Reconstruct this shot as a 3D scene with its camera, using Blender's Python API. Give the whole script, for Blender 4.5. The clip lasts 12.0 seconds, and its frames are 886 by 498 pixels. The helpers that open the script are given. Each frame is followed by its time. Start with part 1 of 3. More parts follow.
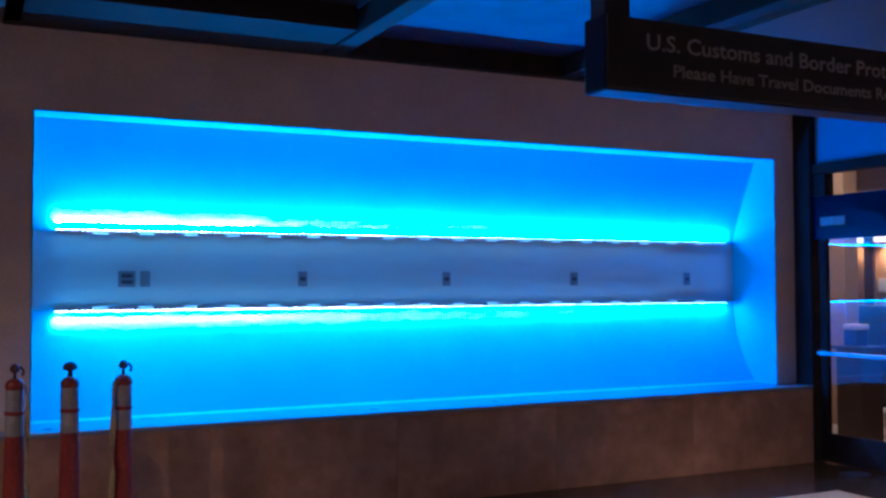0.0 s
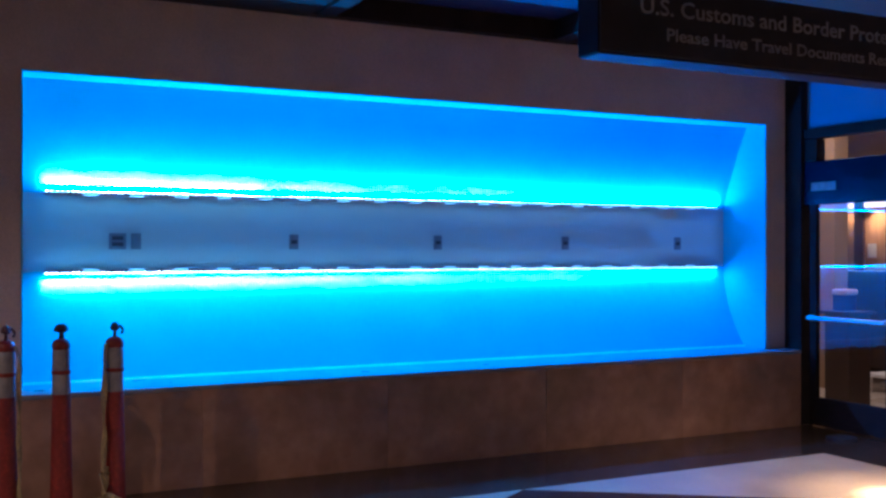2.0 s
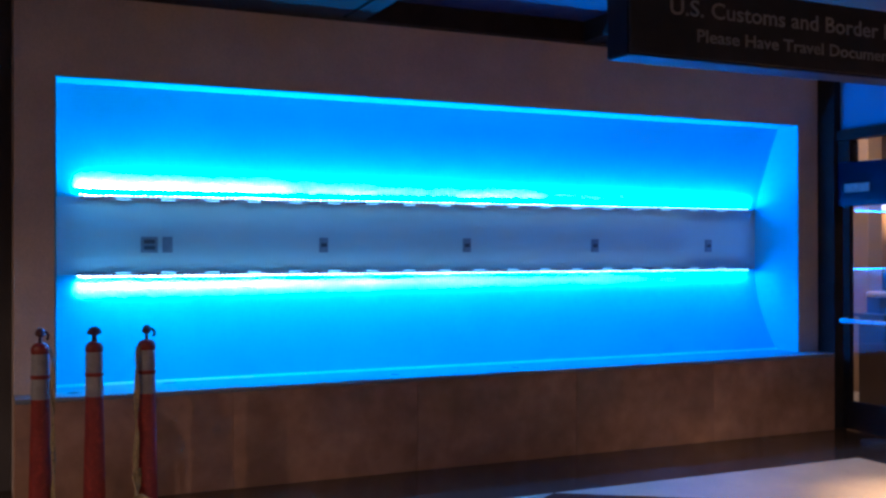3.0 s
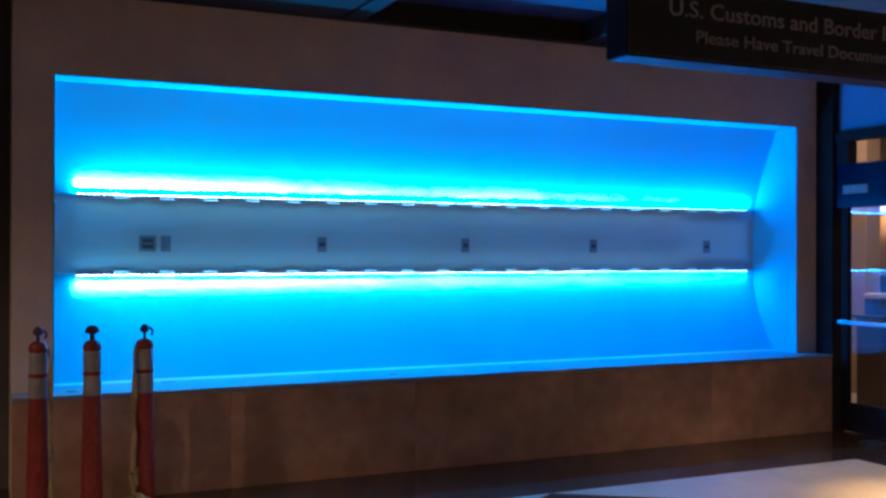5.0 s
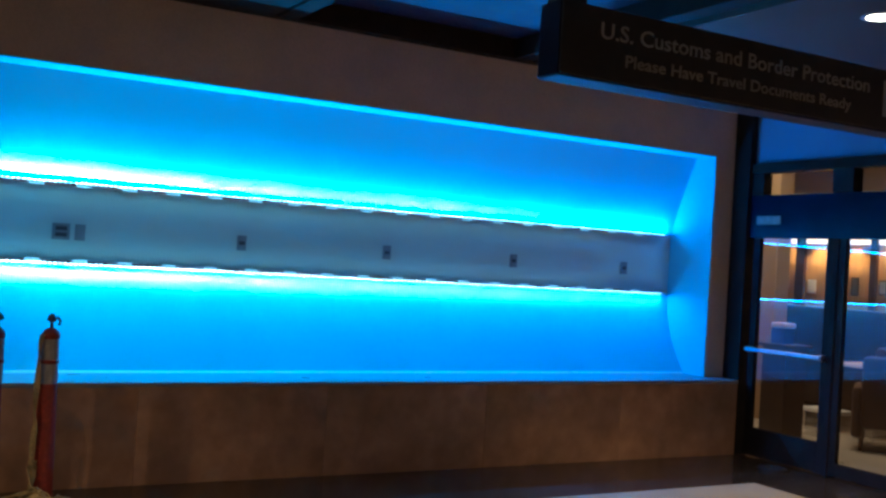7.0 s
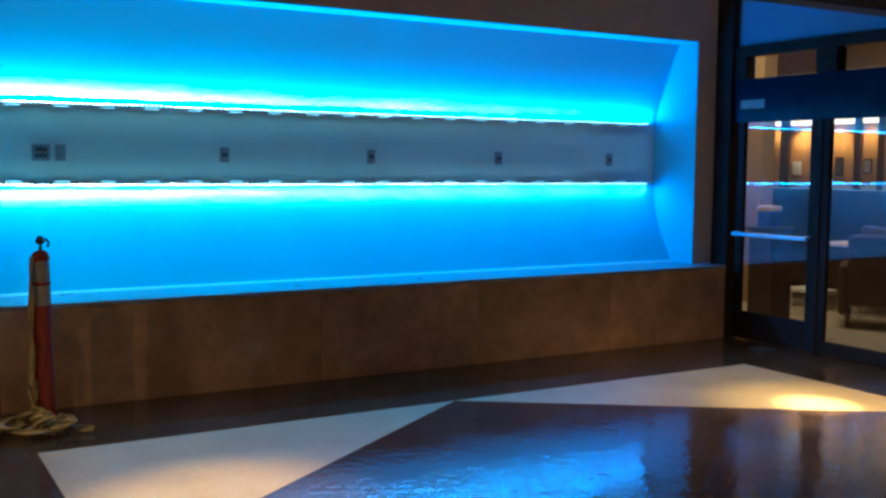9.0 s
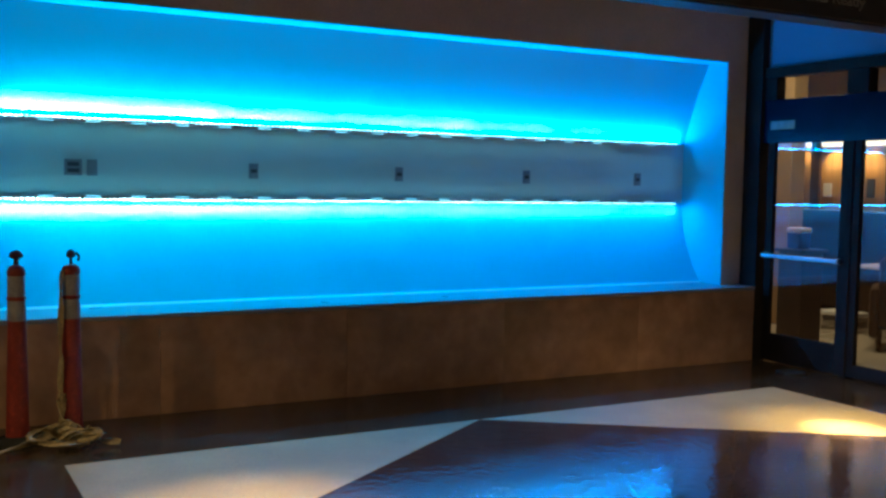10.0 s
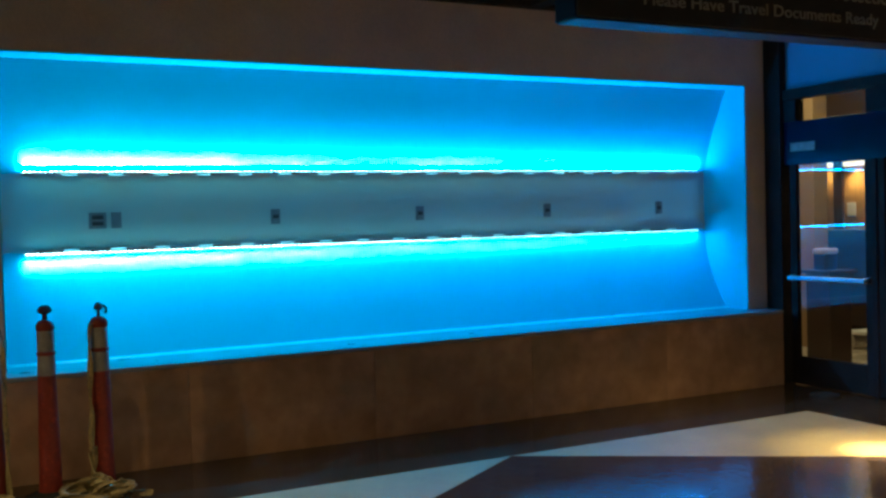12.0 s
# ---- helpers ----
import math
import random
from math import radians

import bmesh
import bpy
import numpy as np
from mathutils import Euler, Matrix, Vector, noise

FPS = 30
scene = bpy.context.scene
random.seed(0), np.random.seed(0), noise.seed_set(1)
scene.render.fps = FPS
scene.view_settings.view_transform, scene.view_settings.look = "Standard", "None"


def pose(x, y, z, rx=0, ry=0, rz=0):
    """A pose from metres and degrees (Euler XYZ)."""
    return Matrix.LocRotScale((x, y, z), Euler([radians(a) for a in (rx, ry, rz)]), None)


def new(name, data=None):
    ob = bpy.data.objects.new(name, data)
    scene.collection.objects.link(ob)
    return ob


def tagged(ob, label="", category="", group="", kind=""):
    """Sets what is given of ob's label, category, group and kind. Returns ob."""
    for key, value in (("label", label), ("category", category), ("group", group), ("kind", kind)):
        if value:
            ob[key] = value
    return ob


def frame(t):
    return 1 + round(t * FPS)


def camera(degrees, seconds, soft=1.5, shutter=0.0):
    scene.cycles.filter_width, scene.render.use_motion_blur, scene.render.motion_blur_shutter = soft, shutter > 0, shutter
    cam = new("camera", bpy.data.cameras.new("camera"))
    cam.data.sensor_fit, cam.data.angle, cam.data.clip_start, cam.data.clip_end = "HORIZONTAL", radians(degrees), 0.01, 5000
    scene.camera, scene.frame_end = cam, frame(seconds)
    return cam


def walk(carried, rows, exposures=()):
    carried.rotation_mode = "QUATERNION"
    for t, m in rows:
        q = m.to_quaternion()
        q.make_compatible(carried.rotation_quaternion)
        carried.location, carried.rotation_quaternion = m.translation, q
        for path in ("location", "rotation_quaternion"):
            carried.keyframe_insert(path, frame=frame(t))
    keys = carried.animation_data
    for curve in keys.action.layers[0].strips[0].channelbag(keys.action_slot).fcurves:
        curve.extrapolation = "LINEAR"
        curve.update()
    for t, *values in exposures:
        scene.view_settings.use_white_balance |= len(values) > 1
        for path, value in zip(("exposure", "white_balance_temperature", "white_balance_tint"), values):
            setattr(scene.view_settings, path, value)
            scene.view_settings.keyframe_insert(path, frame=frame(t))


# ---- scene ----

# ---------------- camera ----------------
cam = camera(47.27, 12.0, soft=2.7)
# the camera turns where it stands
EYE = (-0.433, -6.903, 1.562)
# t, yaw, pitch, roll
ROWS = [
    (0, -25.75, 2.11, 0.20),
    (0.5, -25.33, 0.65, 0.69),
    (1, -24.97, 0.65, 0.95),
    (1.5, -25.35, 0.34, 0.69),
    (2, -26.24, 0.05, -0.04),
    (2.5, -25.03, 0.02, 0.51),
    (3, -24.59, 0.21, 0.07),
    (5, -24.68, 0.21, -0.14),
    (5.5, -25.21, 0.43, 0.05),
    (6, -24.45, -0.16, -0.66),
    (6.2, -25.55, -0.13, 0.03),
    (6.5, -27.83, 0.48, -1.96),
    (6.8, -27.89, -0.89, -2.36),
    (7, -29.16, 0.81, -3.51),
    (7.2, -30.29, 0.63, -3.96),
    (7.5, -28.41, 0.62, -1.20),
    (7.7, -29.07, -2.41, 0.55),
    (9.3, -30.53, -4.69, -1.09),
    (9.5, -31.01, -4.54, -1.76),
    (9.7, -32.20, -4.36, -1.74),
    (10, -28.44, -3.76, -1.04),
    (10.2, -27.00, -3.55, -1.64),
    (10.5, -27.04, -3.71, -1.93),
    (11, -27.35, -1.56, 0.40),
    (11.5, -27.23, -1.56, 0.97),
    (12, -27.24, -1.65, 1.54),
]
EXPOSURES = [(0.0, 0.20, 4980, 33), (2.5, 0.22, 5230, 30), (5.5, 0.14, 5800, 16), (7.0, 0.09, 6050, 5), (9.5, 0.05, 6600, -6), (12.0, 0.0, 6850, -19)]
walk(cam, [(t, pose(*EYE, 90 + pitch, roll, yaw)) for t, yaw, pitch, roll in ROWS], EXPOSURES)

# ---------------- dimensions ----------------
NICHE_L, NICHE_TOP, SILL, NICHE_D = 6.228, 2.704, 0.671, 0.56
LED_X0, LED_X1, LED_UP, LED_LOW = 0.180, 6.127, 1.953, 1.411
HEAD_D, FOOT_D = 0.24, 0.275
WALL_TOP, COFFER = 3.235, 3.385
DOOR_X = 6.49

# ---------------- light ----------------
world = bpy.data.worlds.new("world")
scene.world = world
world.use_nodes = True
wb = world.node_tree.nodes["Background"]
wb.inputs["Color"].default_value = (0.02, 0.025, 0.04, 1)
wb.inputs["Strength"].default_value = 0.2


def area_lamp(name, at, size_x, size_y, watts, colour, tilt=(0, 0, 0), spread=180):
    data = bpy.data.lights.new(name, "AREA")
    data.shape, data.size, data.size_y = "RECTANGLE", size_x, size_y
    data.energy, data.color, data.spread = watts, colour, radians(spread)
    ob = new(name, data)
    ob.matrix_world = pose(*at, *tilt)
    return ob


def spot_lamp(name, at, watts, colour, cone, blend, radius=0.04, tilt=(0, 0, 0)):
    data = bpy.data.lights.new(name, "SPOT")
    data.energy, data.color, data.spot_size, data.spot_blend = watts, colour, radians(cone), blend
    data.shadow_soft_size = radius
    ob = new(name, data)
    ob.matrix_world = pose(*at, *tilt)
    return ob


# light strips: the supply end is brighter and whiter than the far end
LED_SEG = 8
LED_WATT = 18.2
FORWARD_WATT = 4.0
BAND_FILL_WATT = 0.48
LED_Y = NICHE_D - 0.048
HOT_UP = (2.2, 1.6, 0.75, 0.45, 0.55, 0.28, 0.16, 0.09)
HOT_LOW = (2.3, 1.9, 1.2, 0.75, 0.5, 0.36, 0.2, 0.12)
seg = (LED_X1 - LED_X0) / LED_SEG
for i in range(LED_SEG):
    k = i / (LED_SEG - 1)
    tint = (0.0, 0.40 - 0.165 * k, 1.0)
    watt = LED_WATT * seg * (1.08 - 0.14 * k)
    cx = LED_X0 + (i + 0.5) * seg
    for z, s, hot in ((LED_UP + 0.014, 1, HOT_UP[i]), (LED_LOW - 0.014, -1, HOT_LOW[i])):
        lean = 2 if s > 0 else -8
        area_lamp("led_strip_light", (cx, LED_Y, z), seg - 0.004, 0.012, watt * (1.05 if s > 0 else 0.59), tint, (180 - lean if s > 0 else lean, 0, 0))
        lean = 27 if s > 0 else 40
        area_lamp("led_strip_glow", (cx, LED_Y - 0.013, z), seg - 0.004, 0.008, (3.3 if s > 0 else 2.0) * seg * hot, (0.58, 0.88, 1.0), (180 - lean if s > 0 else lean, 0, 0), 60 if s > 0 else 54)
        # Added fill that lifts the band between the strips, no output of theirs.
        area_lamp("band_fill_light", (cx, LED_Y - 0.021, z - s * 0.024), seg - 0.004, 0.006, BAND_FILL_WATT * seg * (1.2 - 0.35 * k), (0.13, 0.53 - 0.14 * k, 0.74), (0 if s > 0 else 180, 0, 0), 160 if i < LED_SEG - 1 else 90)

# the rounded strip lenses also throw light forward, out of the niche
half = (LED_X1 - LED_X0) / 2
for i in range(2):
    for z, s in ((LED_UP + 0.014, 1), (LED_LOW - 0.014, -1)):
        lean = -55
        area_lamp("led_strip_forward", (LED_X0 + (i + 0.5) * half, LED_Y - 0.012, z), half - 0.004, 0.012, FORWARD_WATT * half, (0.0, 0.34 - 0.07 * i, 1.0), (180 - lean if s > 0 else lean, 0, 0))

WARM = (1.0, 0.68, 0.37)
# Past the first two, these are unseen lamps added for warm ambient light.
DOWNLIGHTS = [(4.84, -2.76), (0.98, -2.52), (0.9, -6.6), (4.98, -6.6), (-3.2, -2.4), (-3.2, -6.6), (2.95, -9.5)]
# rings of one beam, from the bright core to the soft skirt: watts, cone
NEAR = [(4200, 12), (800, 30), (300, 84)]
BEAMS = [NEAR, [(800, 30), (170, 84)], [(500, 84), (105, 150)], [(500, 84), (105, 150)], [(700, 84), (400, 150)], [(500, 84), (150, 150)], [(500, 84), (105, 150)]]
for (dx, dy), rings in zip(DOWNLIGHTS, BEAMS):
    lamp_z = (COFFER if (dx, dy) == DOWNLIGHTS[1] else WALL_TOP) - 0.03
    aim = (5.4, -2.8, 0) if rings is NEAR else (0, 0, 0)
    for watts, cone in rings:
        spot_lamp("downlight_beam", (dx, dy, lamp_z), watts, WARM, cone, 1.0, tilt=aim)

# ---------------- materials ----------------


def material(name, colour, rough=0.5, metal=0.0, vary=0.15, scale=6.0, fine=0.06, fine_scale=120.0, bump=0.0, bump_scale=60.0,
             second=None, second_at=(0.45, 0.6), stretch=(1, 1, 1), coat=0.0, emit=None, emit_strength=0.0, spec=0.5, rough_vary=0.08):
    m = bpy.data.materials.new(name)
    m.use_nodes = True
    nt = m.node_tree
    b = nt.nodes["Principled BSDF"]
    tc = nt.nodes.new("ShaderNodeTexCoord")
    mp = nt.nodes.new("ShaderNodeMapping")
    mp.inputs["Scale"].default_value = stretch
    info = nt.nodes.new("ShaderNodeObjectInfo")
    add = nt.nodes.new("ShaderNodeVectorMath")
    add.operation = "ADD"
    nt.links.new(tc.outputs["Object"], add.inputs[0])
    mul = nt.nodes.new("ShaderNodeMath")
    mul.operation = "MULTIPLY"
    mul.inputs[1].default_value = 37.0
    nt.links.new(info.outputs["Random"], mul.inputs[0])
    nt.links.new(mul.outputs[0], add.inputs[1])
    nt.links.new(add.outputs[0], mp.inputs["Vector"])

    def nz(sc, detail):
        n = nt.nodes.new("ShaderNodeTexNoise")
        n.inputs["Scale"].default_value, n.inputs["Detail"].default_value = sc, detail
        nt.links.new(mp.outputs["Vector"], n.inputs["Vector"])
        return n.outputs["Fac"]

    big, small = nz(scale, 4), nz(fine_scale, 2)

    def maprange(src, lo, hi, f0=0.3, f1=0.7):
        r = nt.nodes.new("ShaderNodeMapRange")
        r.inputs["From Min"].default_value, r.inputs["From Max"].default_value = f0, f1
        r.inputs["To Min"].default_value, r.inputs["To Max"].default_value = lo, hi
        nt.links.new(src, r.inputs["Value"])
        return r.outputs["Result"]

    gain = nt.nodes.new("ShaderNodeMath")
    gain.operation = "MULTIPLY"
    nt.links.new(maprange(big, 1 - vary, 1 + vary), gain.inputs[0])
    nt.links.new(maprange(small, 1 - fine, 1 + fine), gain.inputs[1])
    base = nt.nodes.new("ShaderNodeMix")
    base.data_type = "RGBA"
    base.inputs["A"].default_value = (*colour, 1)
    base.inputs["B"].default_value = (*(second or colour), 1)
    if second:
        nt.links.new(maprange(nz(fine_scale * 0.6, 3), 0, 1, *second_at), base.inputs["Factor"])
    else:
        base.inputs["Factor"].default_value = 0.0
    sc = nt.nodes.new("ShaderNodeVectorMath")
    sc.operation = "SCALE"
    nt.links.new(base.outputs["Result"], sc.inputs[0])
    nt.links.new(gain.outputs[0], sc.inputs["Scale"])
    nt.links.new(sc.outputs[0], b.inputs["Base Color"])
    nt.links.new(maprange(big, max(0.02, rough - rough_vary), min(1, rough + rough_vary)), b.inputs["Roughness"])
    b.inputs["Metallic"].default_value = metal
    b.inputs["Coat Weight"].default_value = coat
    b.inputs["Coat Roughness"].default_value = rough * 0.6
    b.inputs["Specular IOR Level"].default_value = spec
    if emit:
        b.inputs["Emission Color"].default_value = (*emit, 1)
        b.inputs["Emission Strength"].default_value = emit_strength
    if bump > 0:
        bp = nt.nodes.new("ShaderNodeBump")
        bp.inputs["Strength"].default_value = bump
        bp.inputs["Distance"].default_value = 0.01
        nt.links.new(nz(bump_scale, 3), bp.inputs["Height"])
        nt.links.new(bp.outputs["Normal"], b.inputs["Normal"])
    return m


def glass_material(name, tint=(0.93, 0.96, 0.98), rough=0.0, ior=1.62):
    m = bpy.data.materials.new(name)
    m.use_nodes = True
    nt = m.node_tree
    b = nt.nodes["Principled BSDF"]
    b.inputs["Base Color"].default_value = (*tint, 1)
    b.inputs["Transmission Weight"].default_value = 1.0
    b.inputs["Roughness"].default_value = rough
    b.inputs["IOR"].default_value = ior
    return m


M_WALL = material("tan_plaster", (0.74, 0.60, 0.52), 0.75, vary=0.10, scale=2.2, fine=0.08, fine_scale=90, bump=0.15, bump_scale=70)
M_LEDGE = material("brown_stone_veneer", (0.50, 0.285, 0.18), 0.45, vary=0.24, scale=1.9, fine=0.04, fine_scale=12, second_at=(0.35, 0.65), second=(0.40, 0.22, 0.138), bump=0.05)
# Part of the strips' blue wash is put into this lining colour.
M_NICHE = material("niche_paint_with_blue_wash", (0.17, 0.58, 0.66), 0.6, vary=0.03, scale=1.6, fine=0.02, fine_scale=80, bump=0.006, bump_scale=12)
M_SILL = material("grey_stone_sill", (0.25, 0.27, 0.28), 0.35, vary=0.08, scale=5, fine=0.08)
M_FLOOR = material("dark_granite", (0.042, 0.029, 0.019), 0.16, spec=0.45, vary=0.25, scale=3, fine=0.3, fine_scale=160, second=(0.065, 0.046, 0.030), second_at=(0.5, 0.75), bump=0.02, bump_scale=4, rough_vary=0.05)
M_CREAM = material("cream_terrazzo", (0.39, 0.30, 0.165), 0.45, spec=0.14, vary=0.12, scale=2.5, fine=0.16, fine_scale=150, second=(0.30, 0.24, 0.15), second_at=(0.5, 0.75), bump=0.02, bump_scale=5, rough_vary=0.03)
M_BROWN = material("brown_terrazzo", (0.058, 0.038, 0.036), 0.10, spec=0.19, vary=0.12, scale=3, fine=0.2, fine_scale=140, second=(0.075, 0.05, 0.045), second_at=(0.45, 0.65), bump=0.24, bump_scale=15, rough_vary=0.04)
M_CEIL = material("white_ceiling_paint", (0.70, 0.69, 0.67), 0.8, vary=0.06, scale=1.5, fine=0.05, bump=0.06, bump_scale=50)
# The bays' dim violet-blue light is put into this panel colour.
M_BAY = material("blue_lit_bay_colour", (0.034, 0.022, 0.056), 0.6, vary=0.12, scale=3, fine=0.06, bump=0.12, bump_scale=12)
M_SOFFIT = material("taupe_ceiling_paint", (0.115, 0.085, 0.07), 0.8, vary=0.06, scale=1.5, fine=0.05, bump=0.06, bump_scale=50)
M_BEAM = material("dark_bronze_metal", (0.038, 0.028, 0.024), 0.6, spec=0.05, vary=0.2, scale=5, fine=0.1)
M_FRAME = material("black_anodised_frame", (0.030, 0.024, 0.022), 0.5, spec=0.03, vary=0.2, scale=4, fine=0.1)
# The niche's blue reflection in the black header is partly put into this colour.
M_HEADER = material("dark_gloss_header", (0.007, 0.009, 0.026), 0.2, spec=0.06, vary=0.2, scale=3, rough_vary=0.03)
M_GLASS = glass_material("clear_door_glass")
M_TRANSOM = glass_material("clear_transom_glass", ior=1.15)
M_SIGN = material("black_sign_paint", (0.045, 0.042, 0.044), 0.42, vary=0.2, scale=4, spec=0.3)
# Black casing; its navy tone stands for blue light from the niche.
M_CASING = material("sign_casing_blue_lit", (0.012, 0.014, 0.032), 0.5, vary=0.15, scale=4, spec=0.1)
# Deep blue here is the niche light falling on the underside, as colour.
M_UNDER = material("sign_underside_blue_lit", (0.015, 0.035, 0.11), 0.5, vary=0.12, scale=3)
M_LETTER = material("grey_vinyl_lettering", (0.37, 0.37, 0.37), 0.6, vary=0.08, scale=8)
M_ALU = material("satin_aluminium", (0.62, 0.63, 0.65), 0.3, metal=1.0, vary=0.1, scale=20, stretch=(1, 8, 1))
# Clips are no lamps; the emission stands in for strip light on them.
M_CLIP = material("clip_with_added_glow", (0.75, 0.78, 0.80), 0.35, vary=0.05, emit=(0.2, 0.7, 1.0), emit_strength=0.42)
M_ORANGE = material("orange_plastic", (0.21, 0.026, 0.020), 0.45, vary=0.18, scale=9, fine=0.1, fine_scale=60, second=(0.32, 0.04, 0.025), second_at=(0.55, 0.75))
# Cap and band colours are darkened for their silhouette against the lit niche.
M_CAP = material("silhouetted_orange_plastic", (0.07, 0.018, 0.014), 0.5, vary=0.25, scale=20)
M_BAND = material("grey_white_reflective_sheet", (0.27, 0.26, 0.28), 0.5, vary=0.22, scale=14, fine=0.1)
M_RUBBER = material("black_rubber", (0.02, 0.02, 0.02), 0.7, spec=0.15, vary=0.2, scale=20)
M_PLATE = material("grey_device_plate", (0.24, 0.25, 0.27), 0.45, vary=0.1, scale=20)
M_SLOT = material("dark_device_face", (0.07, 0.07, 0.075), 0.4)
M_WOOD = material("honey_wood_panel", (0.50, 0.27, 0.10), 0.4, vary=0.15, scale=3, stretch=(6, 6, 0.6), fine=0.12, fine_scale=40)
M_DARKWOOD = material("dark_walnut", (0.055, 0.022, 0.011), 0.4, vary=0.2, scale=4, stretch=(6, 6, 0.6))
M_BACKBAR = material("dark_laminate", (0.055, 0.035, 0.026), 0.4, vary=0.15, scale=3)
M_ROOMWALL = material("beige_room_paint", (0.42, 0.32, 0.26), 0.7, vary=0.06, scale=2)
# Greyer copy of the lining colour for the band the strips leave unlit.
M_BANDPAINT = material("niche_paint_unlit", (0.56, 0.63, 0.60), 0.6, vary=0.06, scale=1.2, fine=0.02, fine_scale=80, bump=0.03, bump_scale=30)
M_COLUMN = material("tan_column_paint", (0.38, 0.25, 0.14), 0.6, vary=0.1, scale=2, spec=0.2)
M_ROOMFLOOR = material("beige_room_tile", (0.50, 0.42, 0.32), 0.3, vary=0.15, scale=2.5, fine=0.1)
M_LEATHER = material("dark_brown_leather", (0.07, 0.035, 0.022), 0.45, vary=0.2, scale=14, bump=0.2, bump_scale=80)
M_WHITE = material("white_laminate", (0.78, 0.77, 0.74), 0.35, vary=0.04)
M_CHROME = material("polished_chrome", (0.75, 0.75, 0.76), 0.15, metal=1.0, vary=0.05)
M_BLUEBOX = material("blue_plastic", (0.05, 0.10, 0.25), 0.4, vary=0.1)
M_LAMP = material("lamp_lens", (0.9, 0.88, 0.8), 0.4, emit=(1.0, 0.9, 0.72), emit_strength=14)
M_PANELLIGHT = material("panel_lamp_lens", (0.9, 0.85, 0.75), 0.4, emit=(1.0, 0.82, 0.62), emit_strength=1.6)
M_LED = material("led_emitter", (0.7, 0.9, 1.0), 0.4, emit=(0.3, 0.85, 1.0), emit_strength=5)
M_TRIM = material("white_lamp_trim", (0.75, 0.74, 0.72), 0.4)
# Blue niche light on the pale upper panel is mixed into its colour.
M_UPPER = material("blue_lit_panel_colour", (0.14, 0.27, 0.42), 0.6, vary=0.06, scale=2)
M_TAPE = material("soiled_yellow_tape", (0.36, 0.27, 0.13), 0.5, vary=0.3, scale=14, second=(0.22, 0.17, 0.10), second_at=(0.45, 0.65))
M_PAPER = material("grey_printed_card", (0.35, 0.34, 0.32), 0.7, vary=0.2, scale=18)
M_NAVY = material("dark_slate_paint", (0.07, 0.065, 0.07), 0.5, vary=0.2, scale=2)

# ---------------- mesh helpers ----------------


def add_box(bm, x0, y0, z0, x1, y1, z1, bevel=0.0):
    vs = [bm.verts.new((x, y, z)) for x in (x0, x1) for y in (y0, y1) for z in (z0, z1)]
    faces = [(0, 1, 3, 2), (4, 6, 7, 5), (0, 4, 5, 1), (2, 3, 7, 6), (0, 2, 6, 4), (1, 5, 7, 3)]
    fs = [bm.faces.new([vs[i] for i in f]) for f in faces]
    if bevel > 0:
        edges = list({e for f in fs for e in f.edges})
        bmesh.ops.bevel(bm, geom=edges, offset=bevel, segments=2, affect="EDGES", profile=0.5)
    return bm


def box(x0, y0, z0, x1, y1, z1, bevel=0.0):
    return add_box(bmesh.new(), x0, y0, z0, x1, y1, z1, bevel)


def lathe(profile, segments=28, at=(0, 0, 0), bm=None):
    bm = bm or bmesh.new()
    rings = []
    for r, z in profile:
        if r < 1e-6:
            rings.append([bm.verts.new((at[0], at[1], at[2] + z))])
        else:
            rings.append([bm.verts.new((at[0] + r * math.cos(2 * math.pi * i / segments), at[1] + r * math.sin(2 * math.pi * i / segments), at[2] + z)) for i in range(segments)])
    for a, b in zip(rings, rings[1:]):
        for i in range(segments):
            j = (i + 1) % segments
            if len(a) == 1 and len(b) == 1:
                continue
            if len(a) == 1:
                bm.faces.new((a[0], b[j], b[i]))
            elif len(b) == 1:
                bm.faces.new((a[i], a[j], b[0]))
            else:
                bm.faces.new((a[i], a[j], b[j], b[i]))
    return bm


def prism(points, z0, z1, bm=None):
    bm = bm or bmesh.new()
    lo = [bm.verts.new((x, y, z0)) for x, y in points]
    hi = [bm.verts.new((x, y, z1)) for x, y in points]
    n = len(points)
    bm.faces.new(hi)
    bm.faces.new(lo[::-1])
    for i in range(n):
        j = (i + 1) % n
        bm.faces.new((lo[i], lo[j], hi[j], hi[i]))
    return bm


def add_tube(bm, points, radius, sides=8):
    pts = [Vector(p) for p in points]
    rings = []
    for i, p in enumerate(pts):
        d = (pts[min(i + 1, len(pts) - 1)] - pts[max(i - 1, 0)]).normalized()
        q = d.to_track_quat("Z", "Y").to_matrix()
        rings.append([bm.verts.new(p + q @ Vector((radius * math.cos(2 * math.pi * k / sides), radius * math.sin(2 * math.pi * k / sides), 0))) for k in range(sides)])
    for a, b in zip(rings, rings[1:]):
        for k in range(sides):
            j = (k + 1) % sides
            bm.faces.new((a[k], a[j], b[j], b[k]))
    bm.faces.new(rings[0][::-1])
    bm.faces.new(rings[-1])
    return bm


def mesh_of(name, bm, mat, smooth=False):
    bmesh.ops.recalc_face_normals(bm, faces=bm.faces)
    me = bpy.data.meshes.new(name)
    bm.to_mesh(me)
    bm.free()
    me.materials.append(mat)
    if smooth:
        for p in me.polygons:
            p.use_smooth = True
        me.set_sharp_from_angle(angle=radians(40))
    return me


def part(name, bm, mat, parent, label="", smooth=False):
    ob = new(name, mesh_of(name, bm, mat, smooth))
    ob.parent = parent
    if label:
        tagged(ob, label)
    return ob


